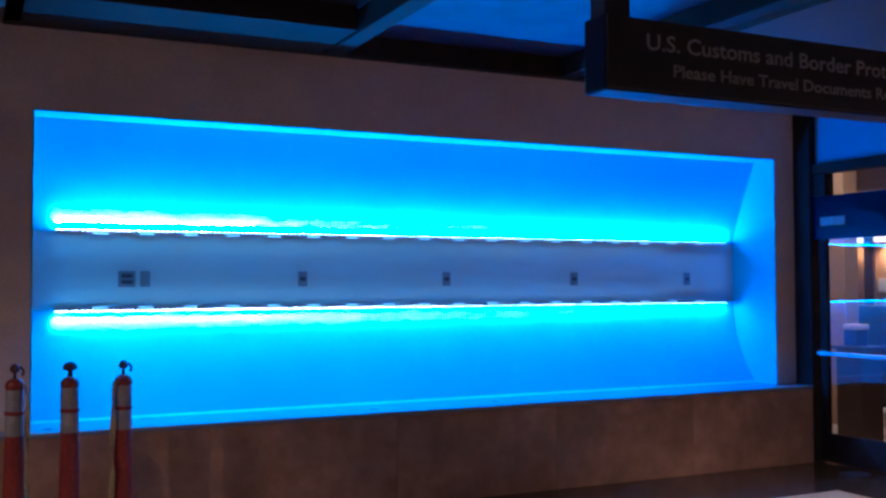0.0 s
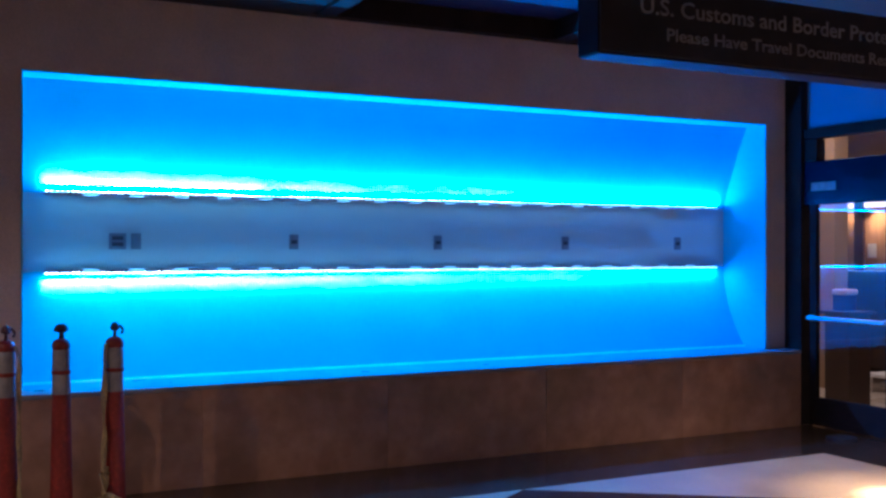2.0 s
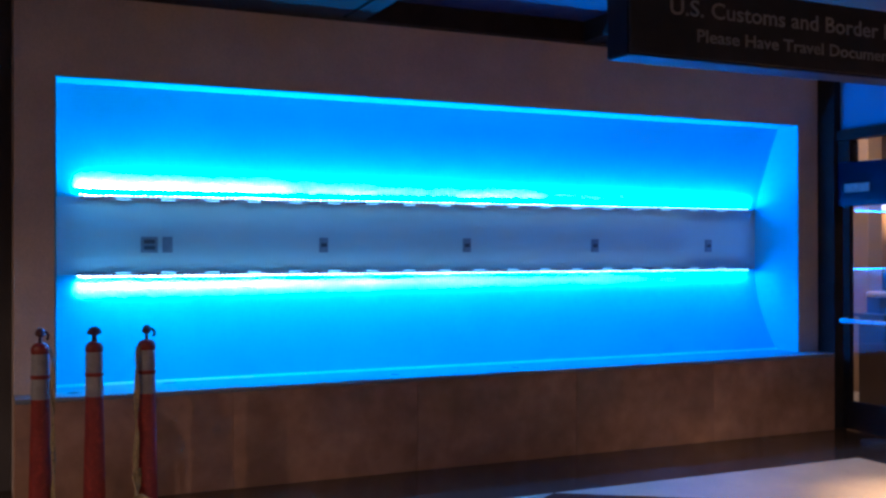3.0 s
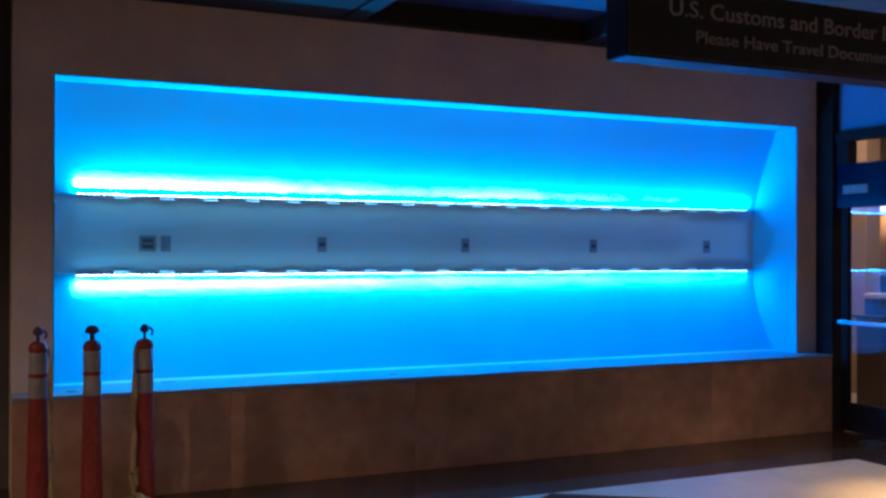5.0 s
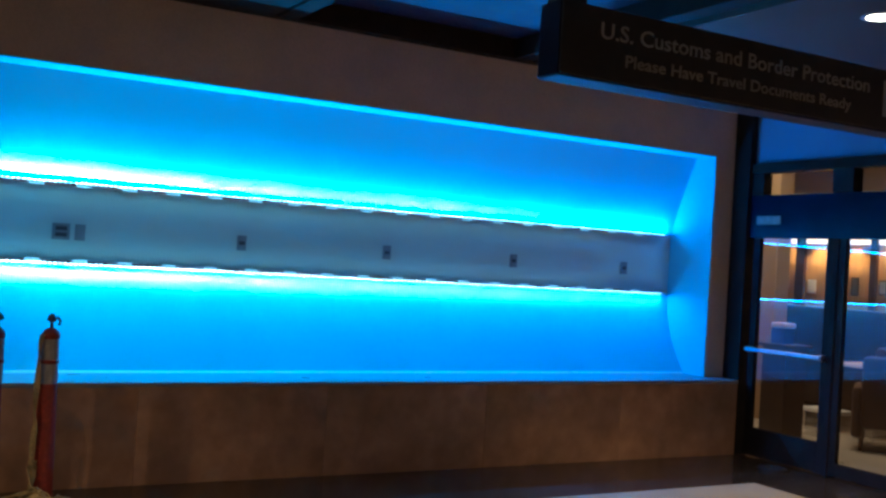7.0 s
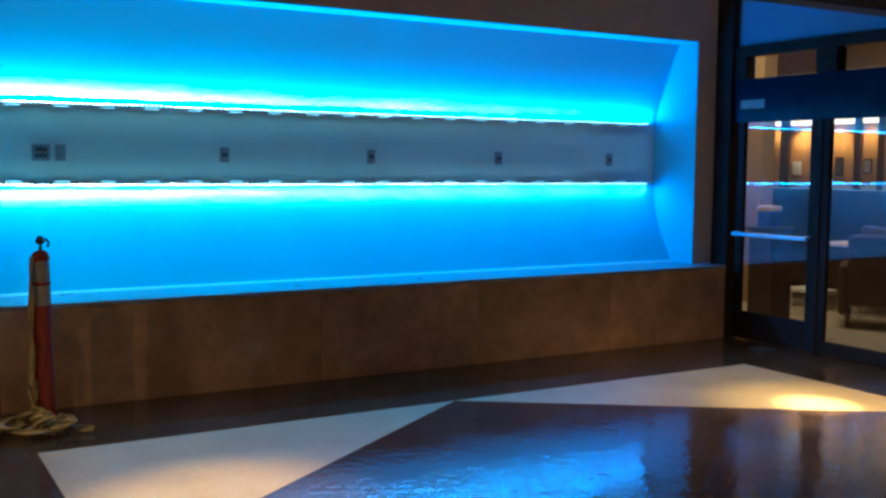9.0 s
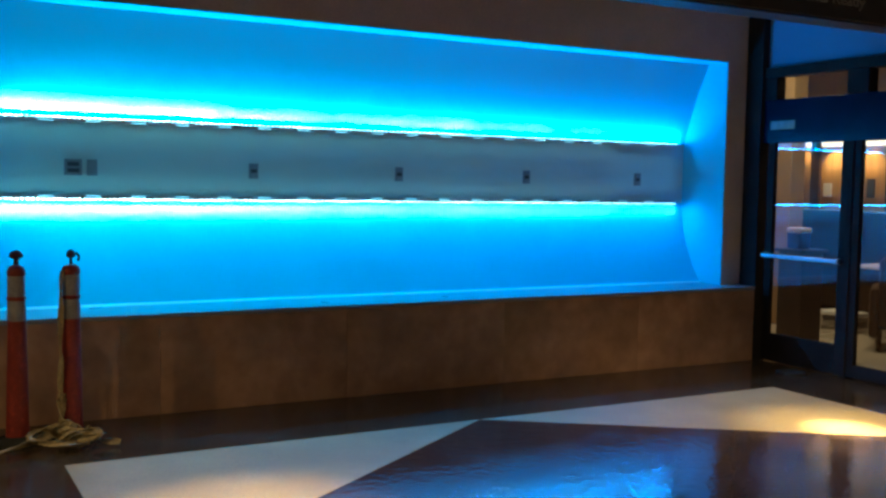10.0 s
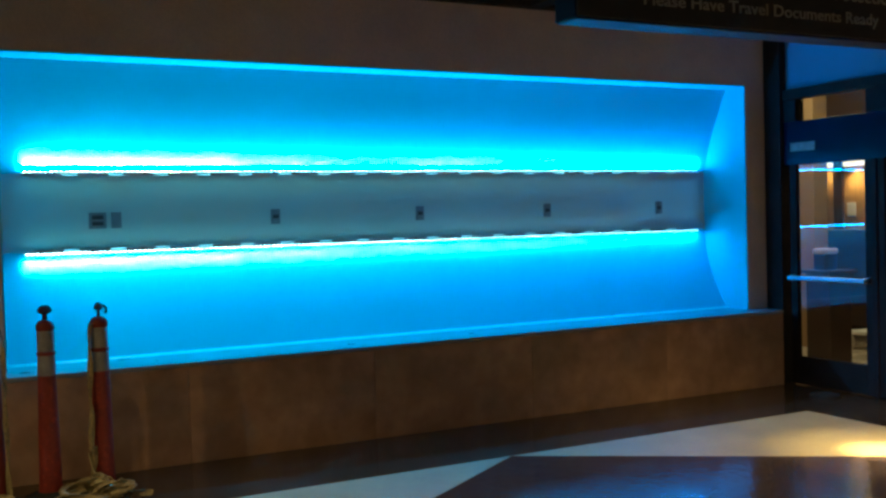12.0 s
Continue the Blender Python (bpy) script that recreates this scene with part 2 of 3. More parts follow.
def thing(name, at, label, category, group="", turn=0.0):
    ob = new(name)
    ob.empty_display_size = 0.1
    ob.matrix_world = pose(*at, 0, 0, turn)
    return tagged(ob, label, category, group)


def structure(name, bm, mat, label, category, smooth=False):
    return tagged(new(name, mesh_of(name, bm, mat, smooth)), label, category, kind="structure")


# ---------------- floor ----------------
floor = structure("floor", box(-7, -12, -0.2, DOOR_X + 0.12, 2.5, 0), M_FLOOR, "polished dark granite lobby floor with inlaid terrazzo", "floor")
FX0, FX1, FY1, FY0 = 0.355, 5.63, -1.222, -4.86
CX, CY = 2.952, (FY0 + FY1) / 2
TOP = 0.003
for pts in (((FX0, FY1), (FX0, CY), (CX, FY1)), ((FX1, FY1), (CX, FY1), (FX1, CY)), ((FX0, FY0), (CX, FY0), (FX0, CY)), ((FX1, FY0), (FX1, CY), (CX, FY0))):
    part("terrazzo_panel", prism(pts, -0.02, TOP), M_CREAM, floor)
gap = 0.006
part("diamond_panel", prism(((CX, FY1 - gap), (FX0 + gap, CY), (CX, FY0 + gap), (FX1 - gap, CY)), -0.02, TOP + 0.0005), M_BROWN, floor, "brown polished terrazzo diamond")
structure("floor_2", box(DOOR_X + 0.12, -7, -0.2, 13, 5, 0), M_ROOMFLOOR, "beige stone tile floor of the inner room", "floor")

# ---------------- niche wall ----------------
bm = bmesh.new()
T = 0.72
add_box(bm, -0.24, 0, 0, 0, T, WALL_TOP + 0.3)
add_box(bm, NICHE_L, 0, 0, DOOR_X + 0.12, T, WALL_TOP + 0.3)
add_box(bm, 0, 0, NICHE_TOP, NICHE_L, T, WALL_TOP + 0.3)
add_box(bm, 0, 0, 0, NICHE_L, T, SILL - 0.03)
add_box(bm, 0, NICHE_D + 0.065, SILL - 0.03, NICHE_L, T, NICHE_TOP)
structure("wall_north", bm, M_WALL, "tan plastered wall with a long recessed light niche", "wall")
e = 0.012
niche = new("wall_niche_lining")
tagged(niche, "pale painted niche lining washed with blue light", "niche", kind="structure")


def slab(profile, x0, x1):
    """A slab along x with the (y, z) outline."""
    bm = bmesh.new()
    a = [bm.verts.new((x0, y, z)) for y, z in profile]
    b = [bm.verts.new((x1, y, z)) for y, z in profile]
    n = len(profile)
    bm.faces.new(a)
    bm.faces.new(b[::-1])
    for i in range(n):
        j = (i + 1) % n
        bm.faces.new((a[i], b[i], b[j], a[j]))
    return bm


# the back of the niche curves in from head and foot to a flat band between the light strips
k = NICHE_D + 0.06


def niche_y(z):
    """Depth of the niche back at a height."""
    if z > LED_UP:
        return NICHE_D - (NICHE_D - HEAD_D) * ((z - LED_UP) / (NICHE_TOP - LED_UP)) ** 1.15
    if z < LED_LOW:
        return NICHE_D - (NICHE_D - FOOT_D) * ((LED_LOW - z) / (LED_LOW - SILL)) ** 1.9
    return NICHE_D


def curved_back(z0, z1, n=18):
    zs = [z0 + (z1 - z0) * i / n for i in range(n + 1)]
    return slab([(niche_y(z), z) for z in zs] + [(k, z1), (k, z0)], e, NICHE_L - e)


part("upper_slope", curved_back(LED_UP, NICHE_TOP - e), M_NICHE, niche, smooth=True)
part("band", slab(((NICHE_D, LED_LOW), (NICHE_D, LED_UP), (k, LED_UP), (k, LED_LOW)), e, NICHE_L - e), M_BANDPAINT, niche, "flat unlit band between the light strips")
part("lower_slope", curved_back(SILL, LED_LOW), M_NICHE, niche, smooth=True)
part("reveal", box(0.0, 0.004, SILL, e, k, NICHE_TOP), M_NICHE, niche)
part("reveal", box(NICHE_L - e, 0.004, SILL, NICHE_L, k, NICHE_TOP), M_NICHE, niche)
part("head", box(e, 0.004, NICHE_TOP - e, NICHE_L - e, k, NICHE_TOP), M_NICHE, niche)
part("bead", slab(((FOOT_D - 0.022, SILL + 0.001), (FOOT_D - 0.006, SILL + 0.013), (FOOT_D + 0.006, SILL + 0.015), (FOOT_D + 0.006, SILL + 0.001)), e, NICHE_L - e), M_WHITE, niche, "thin bright bead along the sill")

# ledge below the niche
ledge = new("wall_ledge")
tagged(ledge, "low brown stone-clad ledge below the lit niche", "ledge", kind="structure")
LEDGE_Y = -0.225
part("ledge_core", box(-0.24, LEDGE_Y + 0.025, 0, 6.398, -0.001, SILL - 0.03), M_LEDGE, ledge)
part("ledge_top", box(-0.24, LEDGE_Y - 0.004, SILL - 0.03, 6.418, FOOT_D + 0.02, SILL, 0.004), M_SILL, ledge, "pale stone ledge top lit blue")
n = 5
w = (6.415 + 0.24) / n
for i in range(n):
    x0 = -0.24 + i * w
    part("stone_panel", box(x0 + 0.001, LEDGE_Y, 0.0, x0 + w - 0.001, LEDGE_Y + 0.025, SILL - 0.032, 0.0012), M_LEDGE, ledge)
part("stone_panel", box(6.398, LEDGE_Y + 0.027, 0.0, 6.416, -0.002, SILL - 0.032, 0.002), M_LEDGE, ledge)

# ---------------- shell ----------------
structure("wall_west_return", box(-0.24, T + 0.002, 0, -0.14, 1.6, 3.6), M_NAVY, "dark painted return wall beside the niche", "wall")
structure("wall_recess", box(-7, 0.35, 0, -0.245, 0.5, 3.6), M_NAVY, "dark navy recessed wall beyond the niche", "wall")
structure("wall_west", box(-7.2, -12, 0, -7, 0.5, 3.6), M_WALL, "tan plastered side wall", "wall")
structure("wall_south", box(-7.2, -12.2, 0, DOOR_X + 0.12, -12, 3.6), M_WALL, "tan plastered wall across the lobby", "wall")
structure("wall_east", box(DOOR_X, -12, 0, DOOR_X + 0.12, -3.20, 3.6), M_WALL, "tan plastered wall beside the doors", "wall")

# ceiling with recessed bays
RX0, RX1, RY0, RY1 = -0.18, 4.20, -3.2, -0.10
bm = bmesh.new()
add_box(bm, -7, -12, WALL_TOP, RX0, 0.35, WALL_TOP + 0.1)
add_box(bm, RX1, -12, WALL_TOP, DOOR_X, 0.0, WALL_TOP + 0.1)
add_box(bm, RX0, -12, WALL_TOP, RX1, RY0, WALL_TOP + 0.1)
structure("ceiling", bm, M_SOFFIT, "taupe painted flat ceiling", "ceiling")
structure("ceiling_bays", box(RX0 - 0.05, RY0 - 0.05, COFFER, RX1 + 0.05, 0.0, COFFER + 0.06), M_BAY, "recessed ceiling bays coloured dark blue for the dim niche light", "ceiling")
for name, b in (("ceiling_beam_wall", (RX0, RY1, RX1, 0.0)), ("ceiling_beam_1", (1.93, RY0, 2.07, RY1)), ("ceiling_beam_2", (3.90, RY0, 4.05, RY1)), ("ceiling_bulkhead", (RX0, -0.80, 1.90, RY1)), ("ceiling_beam_3", (RX0, RY0, RX0 + 0.1, RY1))):
    structure(name, box(b[0], b[1], WALL_TOP - 0.01, b[2], b[3], COFFER, 0.004), M_BEAM, "dark bronze ceiling beam", "beam")

# ---------------- glazed entrance ----------------
D0, D1 = DOOR_X, DOOR_X + 0.10


def door_frame():
    fr = new("door_frame_1")
    tagged(fr, "black metal storefront frame with header and transoms", "door frame", kind="structure")
    add = lambda nm, y0, z0, y1, z1, mat=M_FRAME, inset=0.0, label="": part(nm, box(D0 - 0.02 + inset, y0, z0, D1, y1, z1, 0.004), mat, fr, label)
    add("jamb", -0.197, 0, -0.0, WALL_TOP, M_FRAME, -0.025)
    add("mullion", -1.185, 0, -1.13, 1.965, M_FRAME, 0.012)
    add("mullion", -1.308, 2.353, -1.10, 2.547)
    add("mullion", -0.338, 2.353, -0.197, 2.547, M_FRAME, 0.01)
    add("jamb", -2.13, 0, -2.012, WALL_TOP)
    add("jamb", -3.20, 0, -3.08, WALL_TOP)
    add("sill_rail", -3.08, 0, -2.13, 0.118)
    part("sidelight_pane", box(D0 + 0.025, -3.08, 0.118, D0 + 0.031, -2.13, 1.965), M_GLASS, fr, "clear glass reflecting the blue niche")
    add("header", -3.08, 1.965, -0.197, 2.35, M_HEADER, 0.01, "dark glossy door operator header")
    add("rail", -3.08, 2.55, -0.197, 2.64)
    part("plate", box(D0 - 0.018, -0.56, 2.085, D0 - 0.011, -0.285, 2.16, 0.002), M_PAPER, fr, "pale printed strip on the header")
    for y0, y1 in ((-1.10, -0.338), (-2.012, -1.308), (-3.08, -2.13)):
        part("transom_pane", box(D0 + 0.03, y0, 2.353, D0 + 0.036, y1, 2.547), M_TRANSOM, fr)
    part("upper_panel", box(D0 + 0.03, -3.08, 2.64, D0 + 0.05, -0.197, WALL_TOP), M_UPPER, fr, "pale panel above the doors, coloured for the blue light on it")
    return fr


door_frame()


def door_leaf(name, y1, y0, bottom, label, bar):
    d = new(name)
    tagged(d, label, "door", kind="structure")
    z1 = 2.0
    st = 0.075
    x0, x1 = D0 + 0.005, D0 + 0.055
    part("stile", box(x0, y0, 0.012, x1, y0 + st, z1, 0.003), M_FRAME, d)
    part("stile", box(x0, y1 - st, 0.012, x1, y1, z1, 0.003), M_FRAME, d)
    part("bottom_rail", box(x0, y0 + st, 0.012, x1, y1 - st, bottom, 0.003), M_FRAME, d)
    part("top_rail", box(x0, y0 + st, z1 - 0.03, x1, y1 - st, z1, 0.003), M_FRAME, d)
    part("pane", box(x0 + 0.02, y0 + st, bottom, x0 + 0.026, y1 - st, z1 - 0.03), M_GLASS, d, "clear glass reflecting the blue niche")
    if bar:
        b = part("push_bar", box(x0 - 0.075, y0 + 0.02, 0.945, x0 - 0.045, y1 - 0.02, 0.982, 0.008), M_ALU, d, "satin aluminium push bar")
        for yy in (y0 + 0.045, y1 - 0.045):
            part("bracket", box(x0 - 0.046, yy - 0.02, 0.94, x0, yy + 0.02, 0.987, 0.004), M_ALU, b)
    return d


door_leaf("door_1", -0.248, -1.135, 0.26, "black framed glass door with a push bar, closed", True)
door_leaf("door_2", -1.18, -2.01, 0.118, "black framed glass door leaf, closed", False)

# ---------------- room behind the doors ----------------
structure("wall_room_back", box(11.0, -7, 0, 11.15, 5, 3.4), M_ROOMWALL, "beige wall of the inner room", "wall")
structure("wall_room_north", box(DOOR_X + 0.12, 4.8, 0, 11.0, 5, 3.4), M_ROOMWALL, "beige end wall of the inner room", "wall")
structure("wall_room_south", box(DOOR_X + 0.12, -7, 0, 11.0, -6.8, 3.4), M_ROOMWALL, "beige end wall of the inner room", "wall")
structure("wall_room_west", box(DOOR_X + 0.12, 0.55, 0, DOOR_X + 0.2, 4.8, 3.4), M_ROOMWALL, "beige wall of the inner room", "wall")
structure("ceiling_room", box(DOOR_X + 0.12, -6.8, 3.3, 11.0, 4.8, 3.4), M_CEIL, "white ceiling of the inner room", "ceiling")
structure("soffit_room", box(10.35, -6.8, 2.24, 11.0, 4.8, 3.3), M_ROOMWALL, "beige soffit above the wood panelling", "soffit")


structure("column_room", box(8.5, 1.32, 0, 8.72, 2.0, 3.3, 0.01), M_COLUMN, "tan square column in the inner room", "column")


def wood_wall():
    w0 = new("wall_wood_panelling")
    tagged(w0, "honey wood panelling with dark pilasters and small lamps", "panelling", kind="structure")
    # panel edges along the wall, pilasters fill the gaps
    runs = [(-1.15, -0.72), (-0.6, -0.17), (-0.05, 0.38), (0.5, 0.93), (1.09, 1.496), (1.597, 1.852), (1.955, 2.40), (2.56, 3.028), (3.184, 3.333), (3.47, 3.98), (4.1, 4.5)]
    for y0, y1 in runs:
        part("panel", box(10.94, y0, 0.1, 10.998, y1, 2.235, 0.004), M_WOOD, w0)
        part("panel_light", box(10.90, y0 + 0.02, 2.15, 10.937, y1 - 0.02, 2.236, 0.004), M_PANELLIGHT, w0, "warm white lit lamp housing")
        spot_lamp("panel_lamp_beam", (10.86, (y0 + y1) / 2, 2.13), 28 * (y1 - y0) / 0.4 if y1 < 3.4 else 14, (1.0, 0.72, 0.42), 130, 1.0, 0.04)
    for (_, a), (b, _) in zip(runs, runs[1:]):
        part("pilaster", box(10.90, a, 0.0, 10.998, b, 2.235, 0.004), M_DARKWOOD, w0)
    for y0, y1, z0, z1, mat in ((2.83, 2.97, 1.46, 1.65, M_WHITE), (2.13, 2.255, 1.46, 1.71, M_SLOT), (1.69, 1.82, 1.49, 1.69, M_PAPER), (1.15, 1.28, 1.47, 1.68, M_SLOT), (0.62, 0.76, 1.47, 1.68, M_PAPER)):
        fr = part("picture", box(10.925, y0, z0, 10.938, y1, z1, 0.003), M_DARKWOOD if mat is not M_WHITE else M_WHITE, w0)
        part("print", box(10.921, y0 + 0.02, z0 + 0.02, 10.9245, y1 - 0.02, z1 - 0.02), mat, fr)


wood_wall()
# Unseen lamp without a fixture, added to brighten the inner room.
area_lamp("room_fill_light", (7.7, 0.3, 3.28), 0.9, 3.0, 42, (1.0, 0.78, 0.55))


def console_table(at):
    t = thing("side_table", at, "white topped side table with thin chrome legs", "table")
    part("tabletop", box(-0.4, -0.3, 0.735, 0.4, 0.3, 0.765, 0.004), M_WHITE, t)
    for sx in (-0.34, 0.34):
        for sy in (-0.24, 0.24):
            part("leg", lathe([(0, 0), (0.018, 0), (0.018, 0.735), (0, 0.735)], 12, (sx, sy, 0)), M_CHROME, t, smooth=True)
    return t


console_table((8.95, 0.25, 0))


def armchair(at, turn):
    c = thing("armchair", at, "dark brown leather armchair on short legs", "chair", turn=turn)
    part("seat", box(-0.3, -0.3, 0.22, 0.3, 0.3, 0.45, 0.05), M_LEATHER, c, smooth=True)
    part("backrest", box(-0.34, 0.22, 0.22, 0.34, 0.40, 0.92, 0.06), M_LEATHER, c, smooth=True)
    for s in (-1, 1):
        part("armrest", box(min(s * 0.3, s * 0.42), -0.32, 0.12, max(s * 0.3, s * 0.42), 0.36, 0.62, 0.05), M_LEATHER, c, smooth=True)
    for sx in (-0.32, 0.32):
        for sy in (-0.24, 0.3):
            part("leg", lathe([(0, 0), (0.018, 0), (0.026, 0.13), (0, 0.13)], 10, (sx, sy, 0)), M_DARKWOOD, c)
    return c


def low_bench(at):
    b = thing("low_bench", at, "pale low bench catching warm light beside the side table", "bench")
    part("seat", box(-0.16, -0.24, 0.17, 0.16, 0.24, 0.21, 0.006), M_WHITE, b)
    for sy in (-0.19, 0.19):
        part("leg", box(-0.14, sy - 0.02, 0, 0.14, sy + 0.02, 0.17, 0.003), M_CHROME, b)
    return b


low_bench((8.86, 0.82, 0))
armchair((8.40, -0.42, 0), 127)
armchair((9.6, 0.2, 0), 60)


def podium(at):
    p = thing("podium", at, "dark wood podium standing inside the doors", "podium")
    part("body", box(-0.15, -0.15, 0, 0.15, 0.15, 0.93, 0.006), M_BACKBAR, p)
    part("top", box(-0.19, -0.19, 0.93, 0.19, 0.19, 0.96, 0.004), M_BACKBAR, p)
    return p


sb = thing("back_counter", (10.45, 1.6, 0), "tall dark back counter before the wood panelling", "counter")
part("carcass", box(-0.20, -2.2, 0.06, 0.20, 2.6, 1.26, 0.005), M_BACKBAR, sb)
part("top", box(-0.22, -2.22, 1.26, 0.22, 2.62, 1.29, 0.004), M_BACKBAR, sb)
part("plinth", box(-0.17, -2.16, 0, 0.17, 2.56, 0.06), M_RUBBER, sb)
podium((7.62, 0.34, 0))
disp = thing("dispenser", (7.60, 0.36, 0.96), "blue dispenser box with white top on the podium", "dispenser")
part("body", box(-0.08, -0.08, 0, 0.08, 0.08, 0.16, 0.012), M_BLUEBOX, disp)
part("cap", box(-0.085, -0.1, 0.16, 0.085, 0.085, 0.215, 0.015), M_WHITE, disp)

# ---------------- light strips in the niche ----------------


def light_bar(name, z, up):
    s = 1 if up else -1
    bar = thing(name, (LED_X0, NICHE_D, z), "thin aluminium light strip glowing blue-white on the niche wall", "light strip", "niche light strips")
    ln = LED_X1 - LED_X0
    part("profile", box(0, -0.058, -0.008, ln, 0.0, 0.008, 0.002), M_ALU, bar)
    bm = bmesh.new()
    nled = int(ln / 0.034)
    for i in range(nled):
        x = 0.017 + i * 0.034
        z0, z1 = sorted((s * 0.0085, s * 0.0155))
        add_box(bm, x - 0.0085, -0.0575, z0, x + 0.0085, -0.052, z1)
    part("emitter_band", bm, M_LED, bar, "row of small glowing emitters")["kind"] = "stuff"
    for i in range(19):
        x = 0.305 + i * 0.311
        if x > ln - 0.05:
            break
        z0, z1 = sorted((s * 0.008, -s * 0.017))
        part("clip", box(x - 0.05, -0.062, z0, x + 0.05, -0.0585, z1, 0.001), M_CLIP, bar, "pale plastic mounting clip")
    return bar


light_bar("light_strip", LED_UP, True)
light_bar("light_strip", LED_LOW, False)


def device_plate(x, wide, slots):
    d = thing("wall_plate", (x, NICHE_D, 1.622), "dark grey electrical plate on the niche wall", "wall plate", "niche wall plates")
    part("cover", box(-wide / 2, -0.014, -0.057, wide / 2, 0, 0.057, 0.003), M_PLATE, d)
    for zz in slots:
        part("socket", box(-wide * 0.33, -0.017, zz - 0.014, wide * 0.33, -0.0145, zz + 0.014, 0.001), M_SLOT, d)
    return d


for x, wide, slots in ((0.67, 0.118, (-0.022, 0.022)), (0.797, 0.07, ()), (1.97, 0.07, (0.0,)), (3.195, 0.07, (0.0,)), (4.432, 0.07, (0.0,)), (5.665, 0.07, (0.0,))):
    device_plate(x, wide, slots)

# ---------------- hanging sign ----------------


def text_mesh(words, size):
    cu = bpy.data.curves.new("text", "FONT")
    cu.body, cu.size, cu.extrude, cu.resolution_u, cu.offset = words, size, 0.0015, 3, 0.0008
    ob = new("text", cu)
    bpy.context.view_layer.update()
    me = bpy.data.meshes.new_from_object(ob.evaluated_get(bpy.context.evaluated_depsgraph_get()))
    bpy.data.objects.remove(ob)
    return me


def islands(me):
    """The separate letters of a text mesh, as lists of face indices, dots joined to their letters."""
    bm = bmesh.new()
    bm.from_mesh(me)
    bmesh.ops.remove_doubles(bm, verts=bm.verts, dist=1e-6)
    bm.faces.ensure_lookup_table()
    seen, groups = set(), []
    for f in bm.faces:
        if f.index in seen:
            continue
        stack, got = [f], []
        seen.add(f.index)
        while stack:
            g = stack.pop()
            got.append(g)
            for e in g.edges:
                for h in e.link_faces:
                    if h.index not in seen:
                        seen.add(h.index)
                        stack.append(h)
        xs = [v.co.x for g in got for v in g.verts]
        groups.append([min(xs), max(xs), got])
    groups.sort(key=lambda g: g[0])
    merged = []
    for g in groups:
        if merged and g[0] < merged[-1][1] - 0.004:
            merged[-1][1] = max(merged[-1][1], g[1])
            merged[-1][2] += g[2]
        else:
            merged.append(g)
    out = []
    for _, _, faces in merged:
        nb, vm = bmesh.new(), {}
        for f in faces:
            for v in f.verts:
                if v not in vm:
                    vm[v] = nb.verts.new(v.co)
            nb.faces.new([vm[v] for v in f.verts])
        out.append(nb)
    bm.free()
    return out


def line_of_text(words, x, z, cap, width, y, parent):
    me = text_mesh(words, cap / 0.69)
    xs = [v.co.x for v in me.vertices]
    k = width / (max(xs) - min(xs))
    me.transform(Matrix.Translation((x, y, z)) @ Matrix.Rotation(radians(90), 4, "X") @ Matrix.Diagonal((k, 1, 1, 1)))
    for nb in islands(me):
        part("letter", nb, M_LETTER, parent)
    bpy.data.meshes.remove(me)


SX0, SX1, SY0, SY1, SZ0, SZ1 = 1.955, 4.98, -3.50, -3.335, 2.37, 2.68
sign = new("hanging_sign")
tagged(sign, "black hanging overhead sign with grey lettering", "sign")
part("casing", box(SX0, SY0 + 0.012, SZ0, SX1, SY1, SZ1, 0.006), M_CASING, sign, "black sign casing with the niche's blue light in its colour")
part("underside", box(SX0 + 0.008, SY0 + 0.016, SZ0 - 0.005, SX1 - 0.008, SY1 - 0.006, SZ0 - 0.001, 0.001), M_UNDER, sign, "sign underside painted deep blue for the niche light on it")
part("face", box(SX0 + 0.004, SY0, SZ0 + 0.004, SX1 - 0.004, SY0 + 0.012, SZ1 - 0.004, 0.003), M_SIGN, sign)
for hx in (SX0 + 0.012, SX1 - 0.14):
    part("hanger", box(hx, SY0 + 0.03, SZ1, hx + 0.13, SY1 - 0.03, COFFER if hx < 3 else WALL_TOP, 0.004), M_SIGN, sign)
line_of_text("U.S. Customs and Border Protection", 2.150, 2.547, 0.067, 1.685, SY0 - 0.002, sign)
line_of_text("Please Have Travel Documents Ready", 2.288, 2.443, 0.051, 1.42, SY0 - 0.002, sign)
pic = part("pictogram_panel", box(3.95, SY0 - 0.004, 2.44, 4.14, SY0, 2.62, 0.001), M_LETTER, sign, "pale square panel with a dark symbol")
part("symbol", box(4.0, SY0 - 0.006, 2.475, 4.085, SY0 - 0.0042, 2.58), M_SIGN, pic)

# ---------------- ceiling downlights ----------------


def downlight(x, y):
    d = thing("downlight", (x, y, COFFER if (x, y) == DOWNLIGHTS[1] else WALL_TOP), "round recessed ceiling downlight glowing warm white", "ceiling light", "lobby downlights")
    part("trim_ring", lathe([(0.085, 0.0), (0.085, -0.006), (0.10, -0.008), (0.115, -0.004), (0.115, 0.0)], 32), M_TRIM, d, smooth=True)
    part("lens", lathe([(0, -0.004), (0.084, -0.004), (0.084, 0.0)], 32), M_LAMP, d)
    return d


for dx, dy in DOWNLIGHTS:
    downlight(dx, dy)

# ---------------- delineator posts ----------------


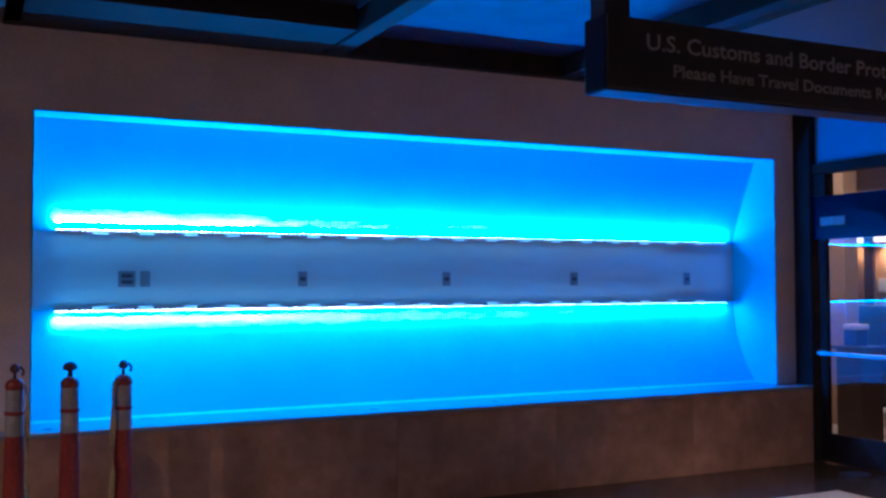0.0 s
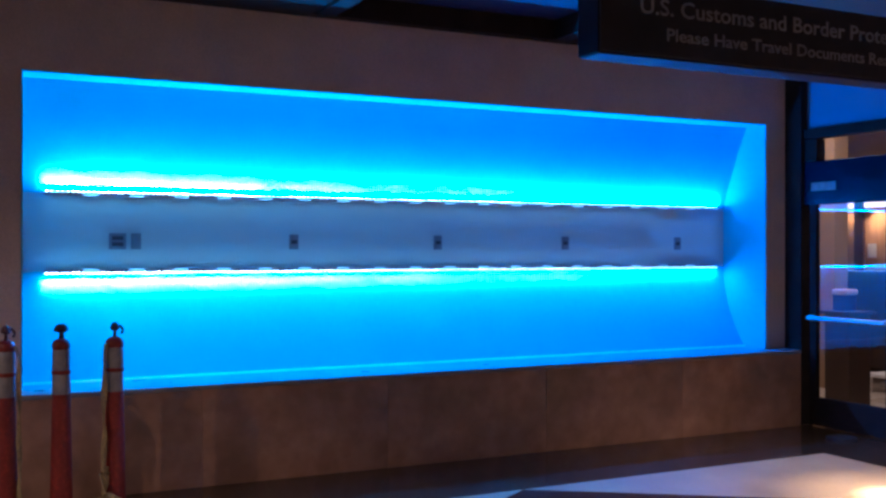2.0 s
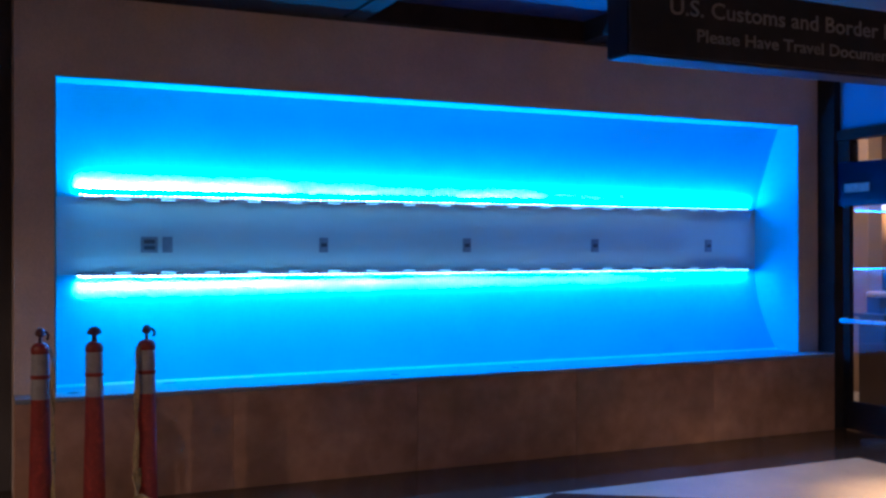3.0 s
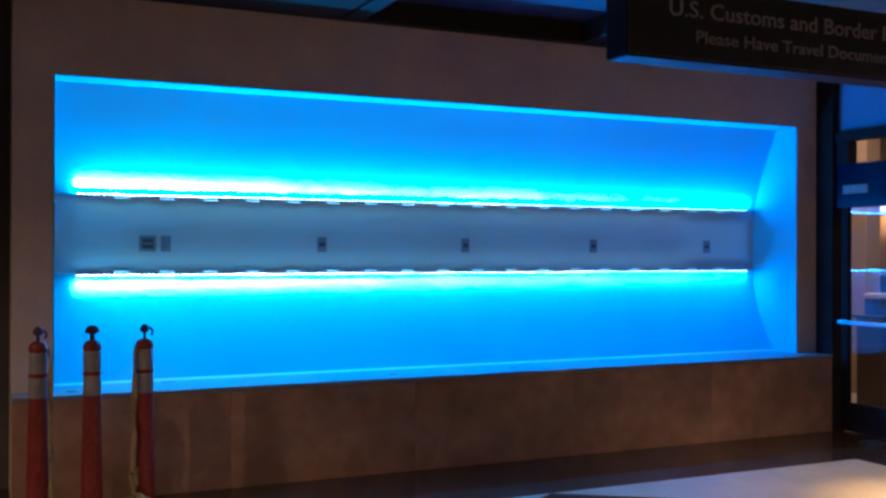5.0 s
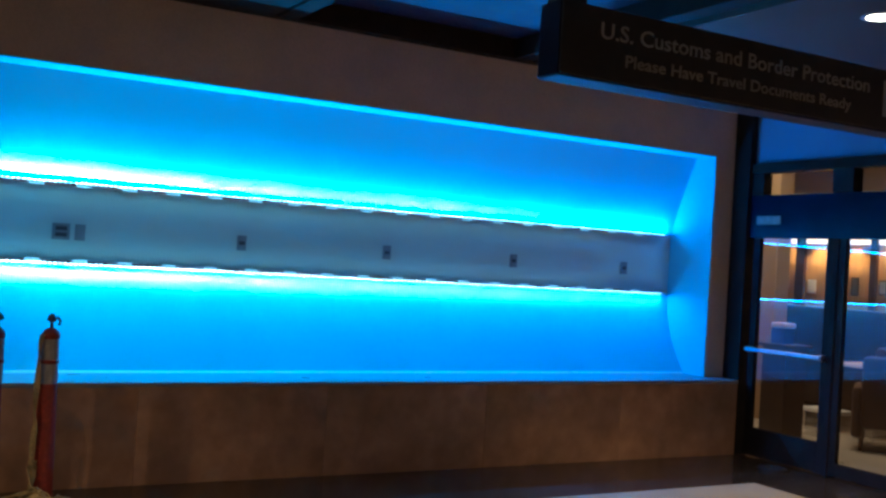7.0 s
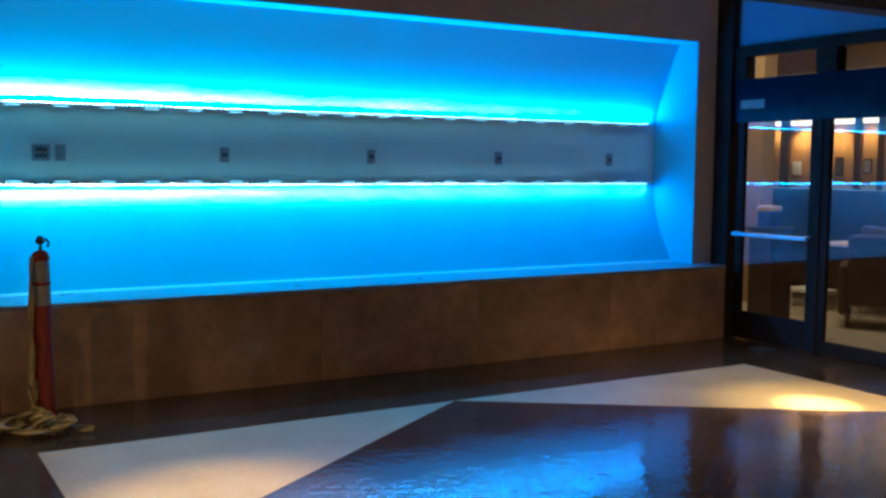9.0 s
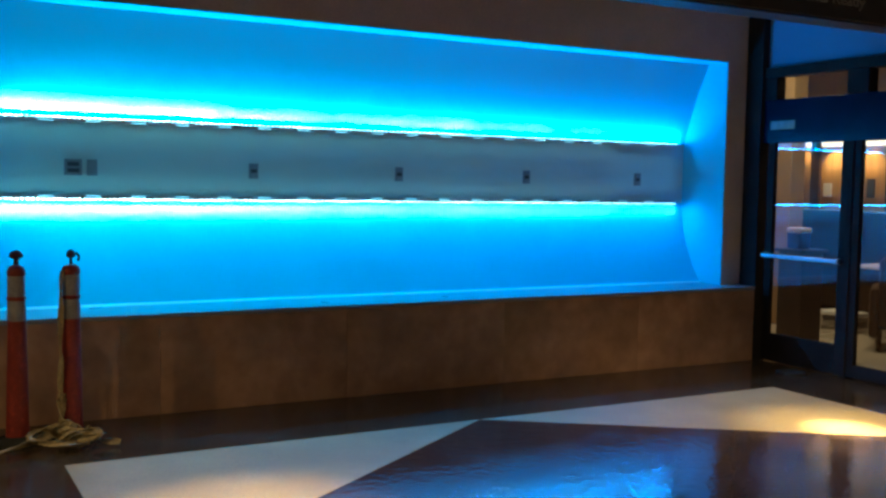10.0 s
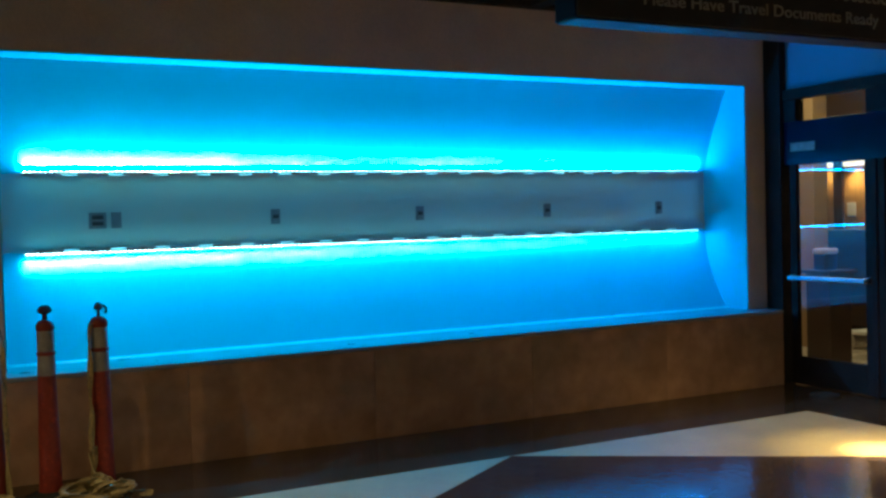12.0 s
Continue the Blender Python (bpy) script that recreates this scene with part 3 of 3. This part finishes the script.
def ribbon(points, width, bm, turns=1.0, phase=0.0):
    """A soft tape along the points, twisting as it goes."""
    pts = [Vector(p) for p in points]
    rows = []
    for i, p in enumerate(pts):
        d = (pts[min(i + 1, len(pts) - 1)] - pts[max(i - 1, 0)]).normalized()
        side = d.cross(Vector((0, 0, 1)))
        if side.length < 0.2:
            side = Vector((1, 0, 0))
        side.normalize()
        up = side.cross(d).normalized()
        a = phase + turns * 2 * math.pi * i / len(pts)
        w = side * math.cos(a) + up * math.sin(a)
        n = d.cross(w).normalized() * 0.0025
        h = w * width / 2
        bend = n * 3
        rows.append([bm.verts.new(q) for q in (p - h + n, p + bend + n, p + h + n, p + h - n, p + bend - n, p - h - n)])
    for a, b in zip(rows, rows[1:]):
        for k in range(6):
            bm.faces.new((a[k], a[(k + 1) % 6], b[(k + 1) % 6], b[k]))
    bm.faces.new(rows[0][::-1])
    bm.faces.new(rows[-1])
    return bm


def walk_line(fn, n):
    return [fn(i / n) for i in range(n + 1)]


def post(x, y, label, cap_turn, hook=False):
    p = thing("delineator_post", (x, y, 0), label, "traffic post", "delineator posts", cap_turn)
    part("tube", lathe([(0, 0.03), (0.068, 0.03), (0.064, 0.1), (0.058, 0.4), (0.050, 0.72), (0.048, 0.985), (0.052, 0.992), (0.052, 1.012), (0.042, 1.032), (0.02, 1.045), (0, 1.045)], 28), M_ORANGE, p, smooth=True)
    part("reflective_band", lathe([(0.0505, 0.722), (0.0515, 0.724), (0.0503, 0.836), (0.0495, 0.838)], 28), M_BAND, p, "grey-white reflective band", smooth=True)
    part("reflective_band", lathe([(0.0495, 0.862), (0.0503, 0.864), (0.0497, 0.980), (0.0487, 0.982)], 28), M_BAND, p, "grey-white reflective band", smooth=True)
    part("ring", lathe([(0.049, 0.838), (0.054, 0.842), (0.054, 0.858), (0.049, 0.862)], 28), M_ORANGE, p, smooth=True)
    knob = lathe([(0, 1.04), (0.017, 1.045), (0.015, 1.078), (0.03, 1.082), (0.045, 1.09), (0.045, 1.10), (0.036, 1.118), (0.018, 1.129), (0, 1.131)], 20)
    for v in knob.verts:
        v.co.y *= 0.6
    part("handle_cap", knob, M_CAP, p, "dark orange mushroom-shaped cap", smooth=True)
    if hook:
        loop = walk_line(lambda u: (0.026 + 0.020 * math.sin(u * 2.6), 0.0, 1.112 - 0.05 * u), 10)
        turn = Matrix.Rotation(-radians(cap_turn), 4, "Z")
        part("hook", add_tube(bmesh.new(), [turn @ Vector(q) for q in loop], 0.008, 6), M_CAP, p, "dark curled chain hook", smooth=True)
    part("base", lathe([(0, 0), (0.145, 0), (0.145, 0.02), (0.09, 0.045), (0.068, 0.05), (0, 0.05)], 8), M_RUBBER, p, "black rubber base")
    return p


PY = -0.63
post(0.181, PY, "orange delineator post with white bands and mushroom cap", 25)
post(0.480, PY, "orange delineator post with yellow tape hanging down", 80, True)
post(-0.116, PY, "orange delineator post with tape beside it, dimly lit", 95, True)


def hang(x, y, top, side):
    return walk_line(lambda u: (x + side * (0.050 + 0.014 * min(1, u * 9) + 0.006 * u + 0.003 * math.sin(u * 21)), y - 0.035 - 0.03 * u, top - u * (top - 0.03)), 40)


def heap(cx, cy, rx, ry, turns, height, shift):
    n = int(turns * 22)
    return walk_line(lambda u: (cx + rx * (0.35 + 0.65 * math.sin(u * 9.1 + shift) ** 2) * math.cos(2 * math.pi * turns * u + shift), cy + ry * (0.4 + 0.6 * math.cos(u * 7.3 + shift) ** 2) * math.sin(2 * math.pi * turns * u), 0.03 + height * (0.5 + 0.5 * math.sin(u * 17 + shift)) * (1 - u * 0.5)), n)


def tape_thing(label, lines):
    bm = bmesh.new()
    for i, (ln, width, turns, phase) in enumerate(lines):
        ribbon(ln, width, bm, turns, phase)
    return tagged(new("barrier_tape", mesh_of("barrier_tape", bm, M_TAPE)), label, "barrier tape", "barrier tapes")


drift = walk_line(lambda u: (0.44 - 0.62 * u, -0.74 - 0.36 * u + 0.015 * math.sin(u * 9), 0.075 - 0.05 * u), 24)
trail = walk_line(lambda u: (0.44 + 0.26 * u, -0.80 - 0.16 * u + 0.03 * math.sin(u * 8), 0.07 - 0.045 * u), 14)
tuft = walk_line(lambda u: (0.425 - 0.03 * u, -0.68 - 0.16 * u * u, 0.24 * (1 - u) + 0.045), 12)
end = walk_line(lambda u: (0.40 + 0.22 * u, -0.78 - 0.05 * math.sin(u * 5), 0.14 - 0.11 * u + 0.02 * math.sin(u * 11)), 14)
tape_thing("soiled yellow barrier tape hanging and heaped at the post foot", [
    (hang(0.480, PY, 1.01, -1), 0.034, 1.5, 0.3), (heap(0.43, -0.84, 0.22, 0.16, 3, 0.08, 0.0), 0.032, 6.5, 0.6),
    (heap(0.45, -0.87, 0.15, 0.11, 2.5, 0.10, 1.7), 0.034, 5, 1.1), (drift, 0.04, 0.7, 0.4), (trail, 0.04, 0.8, 0.9), (tuft, 0.075, 0.3, 0.5), (end, 0.035, 1.1, 0.2)])
tape_thing("soiled yellow barrier tape hanging beside the dim post", [(hang(-0.116, PY, 1.01, 1), 0.03, 1.5, 0.9), (heap(-0.12, -0.84, 0.17, 0.12, 3, 0.06, 0.8), 0.032, 5, 0.2)])

# ---------------- small floor things ----------------
stop = thing("door_stop", (6.22, -0.86, 0), "low dark rubber door stop on the floor", "door stop")
part("body", lathe([(0, 0), (0.13, 0), (0.12, 0.02), (0.05, 0.035), (0, 0.036)], 20), M_RUBBER, stop, smooth=True)
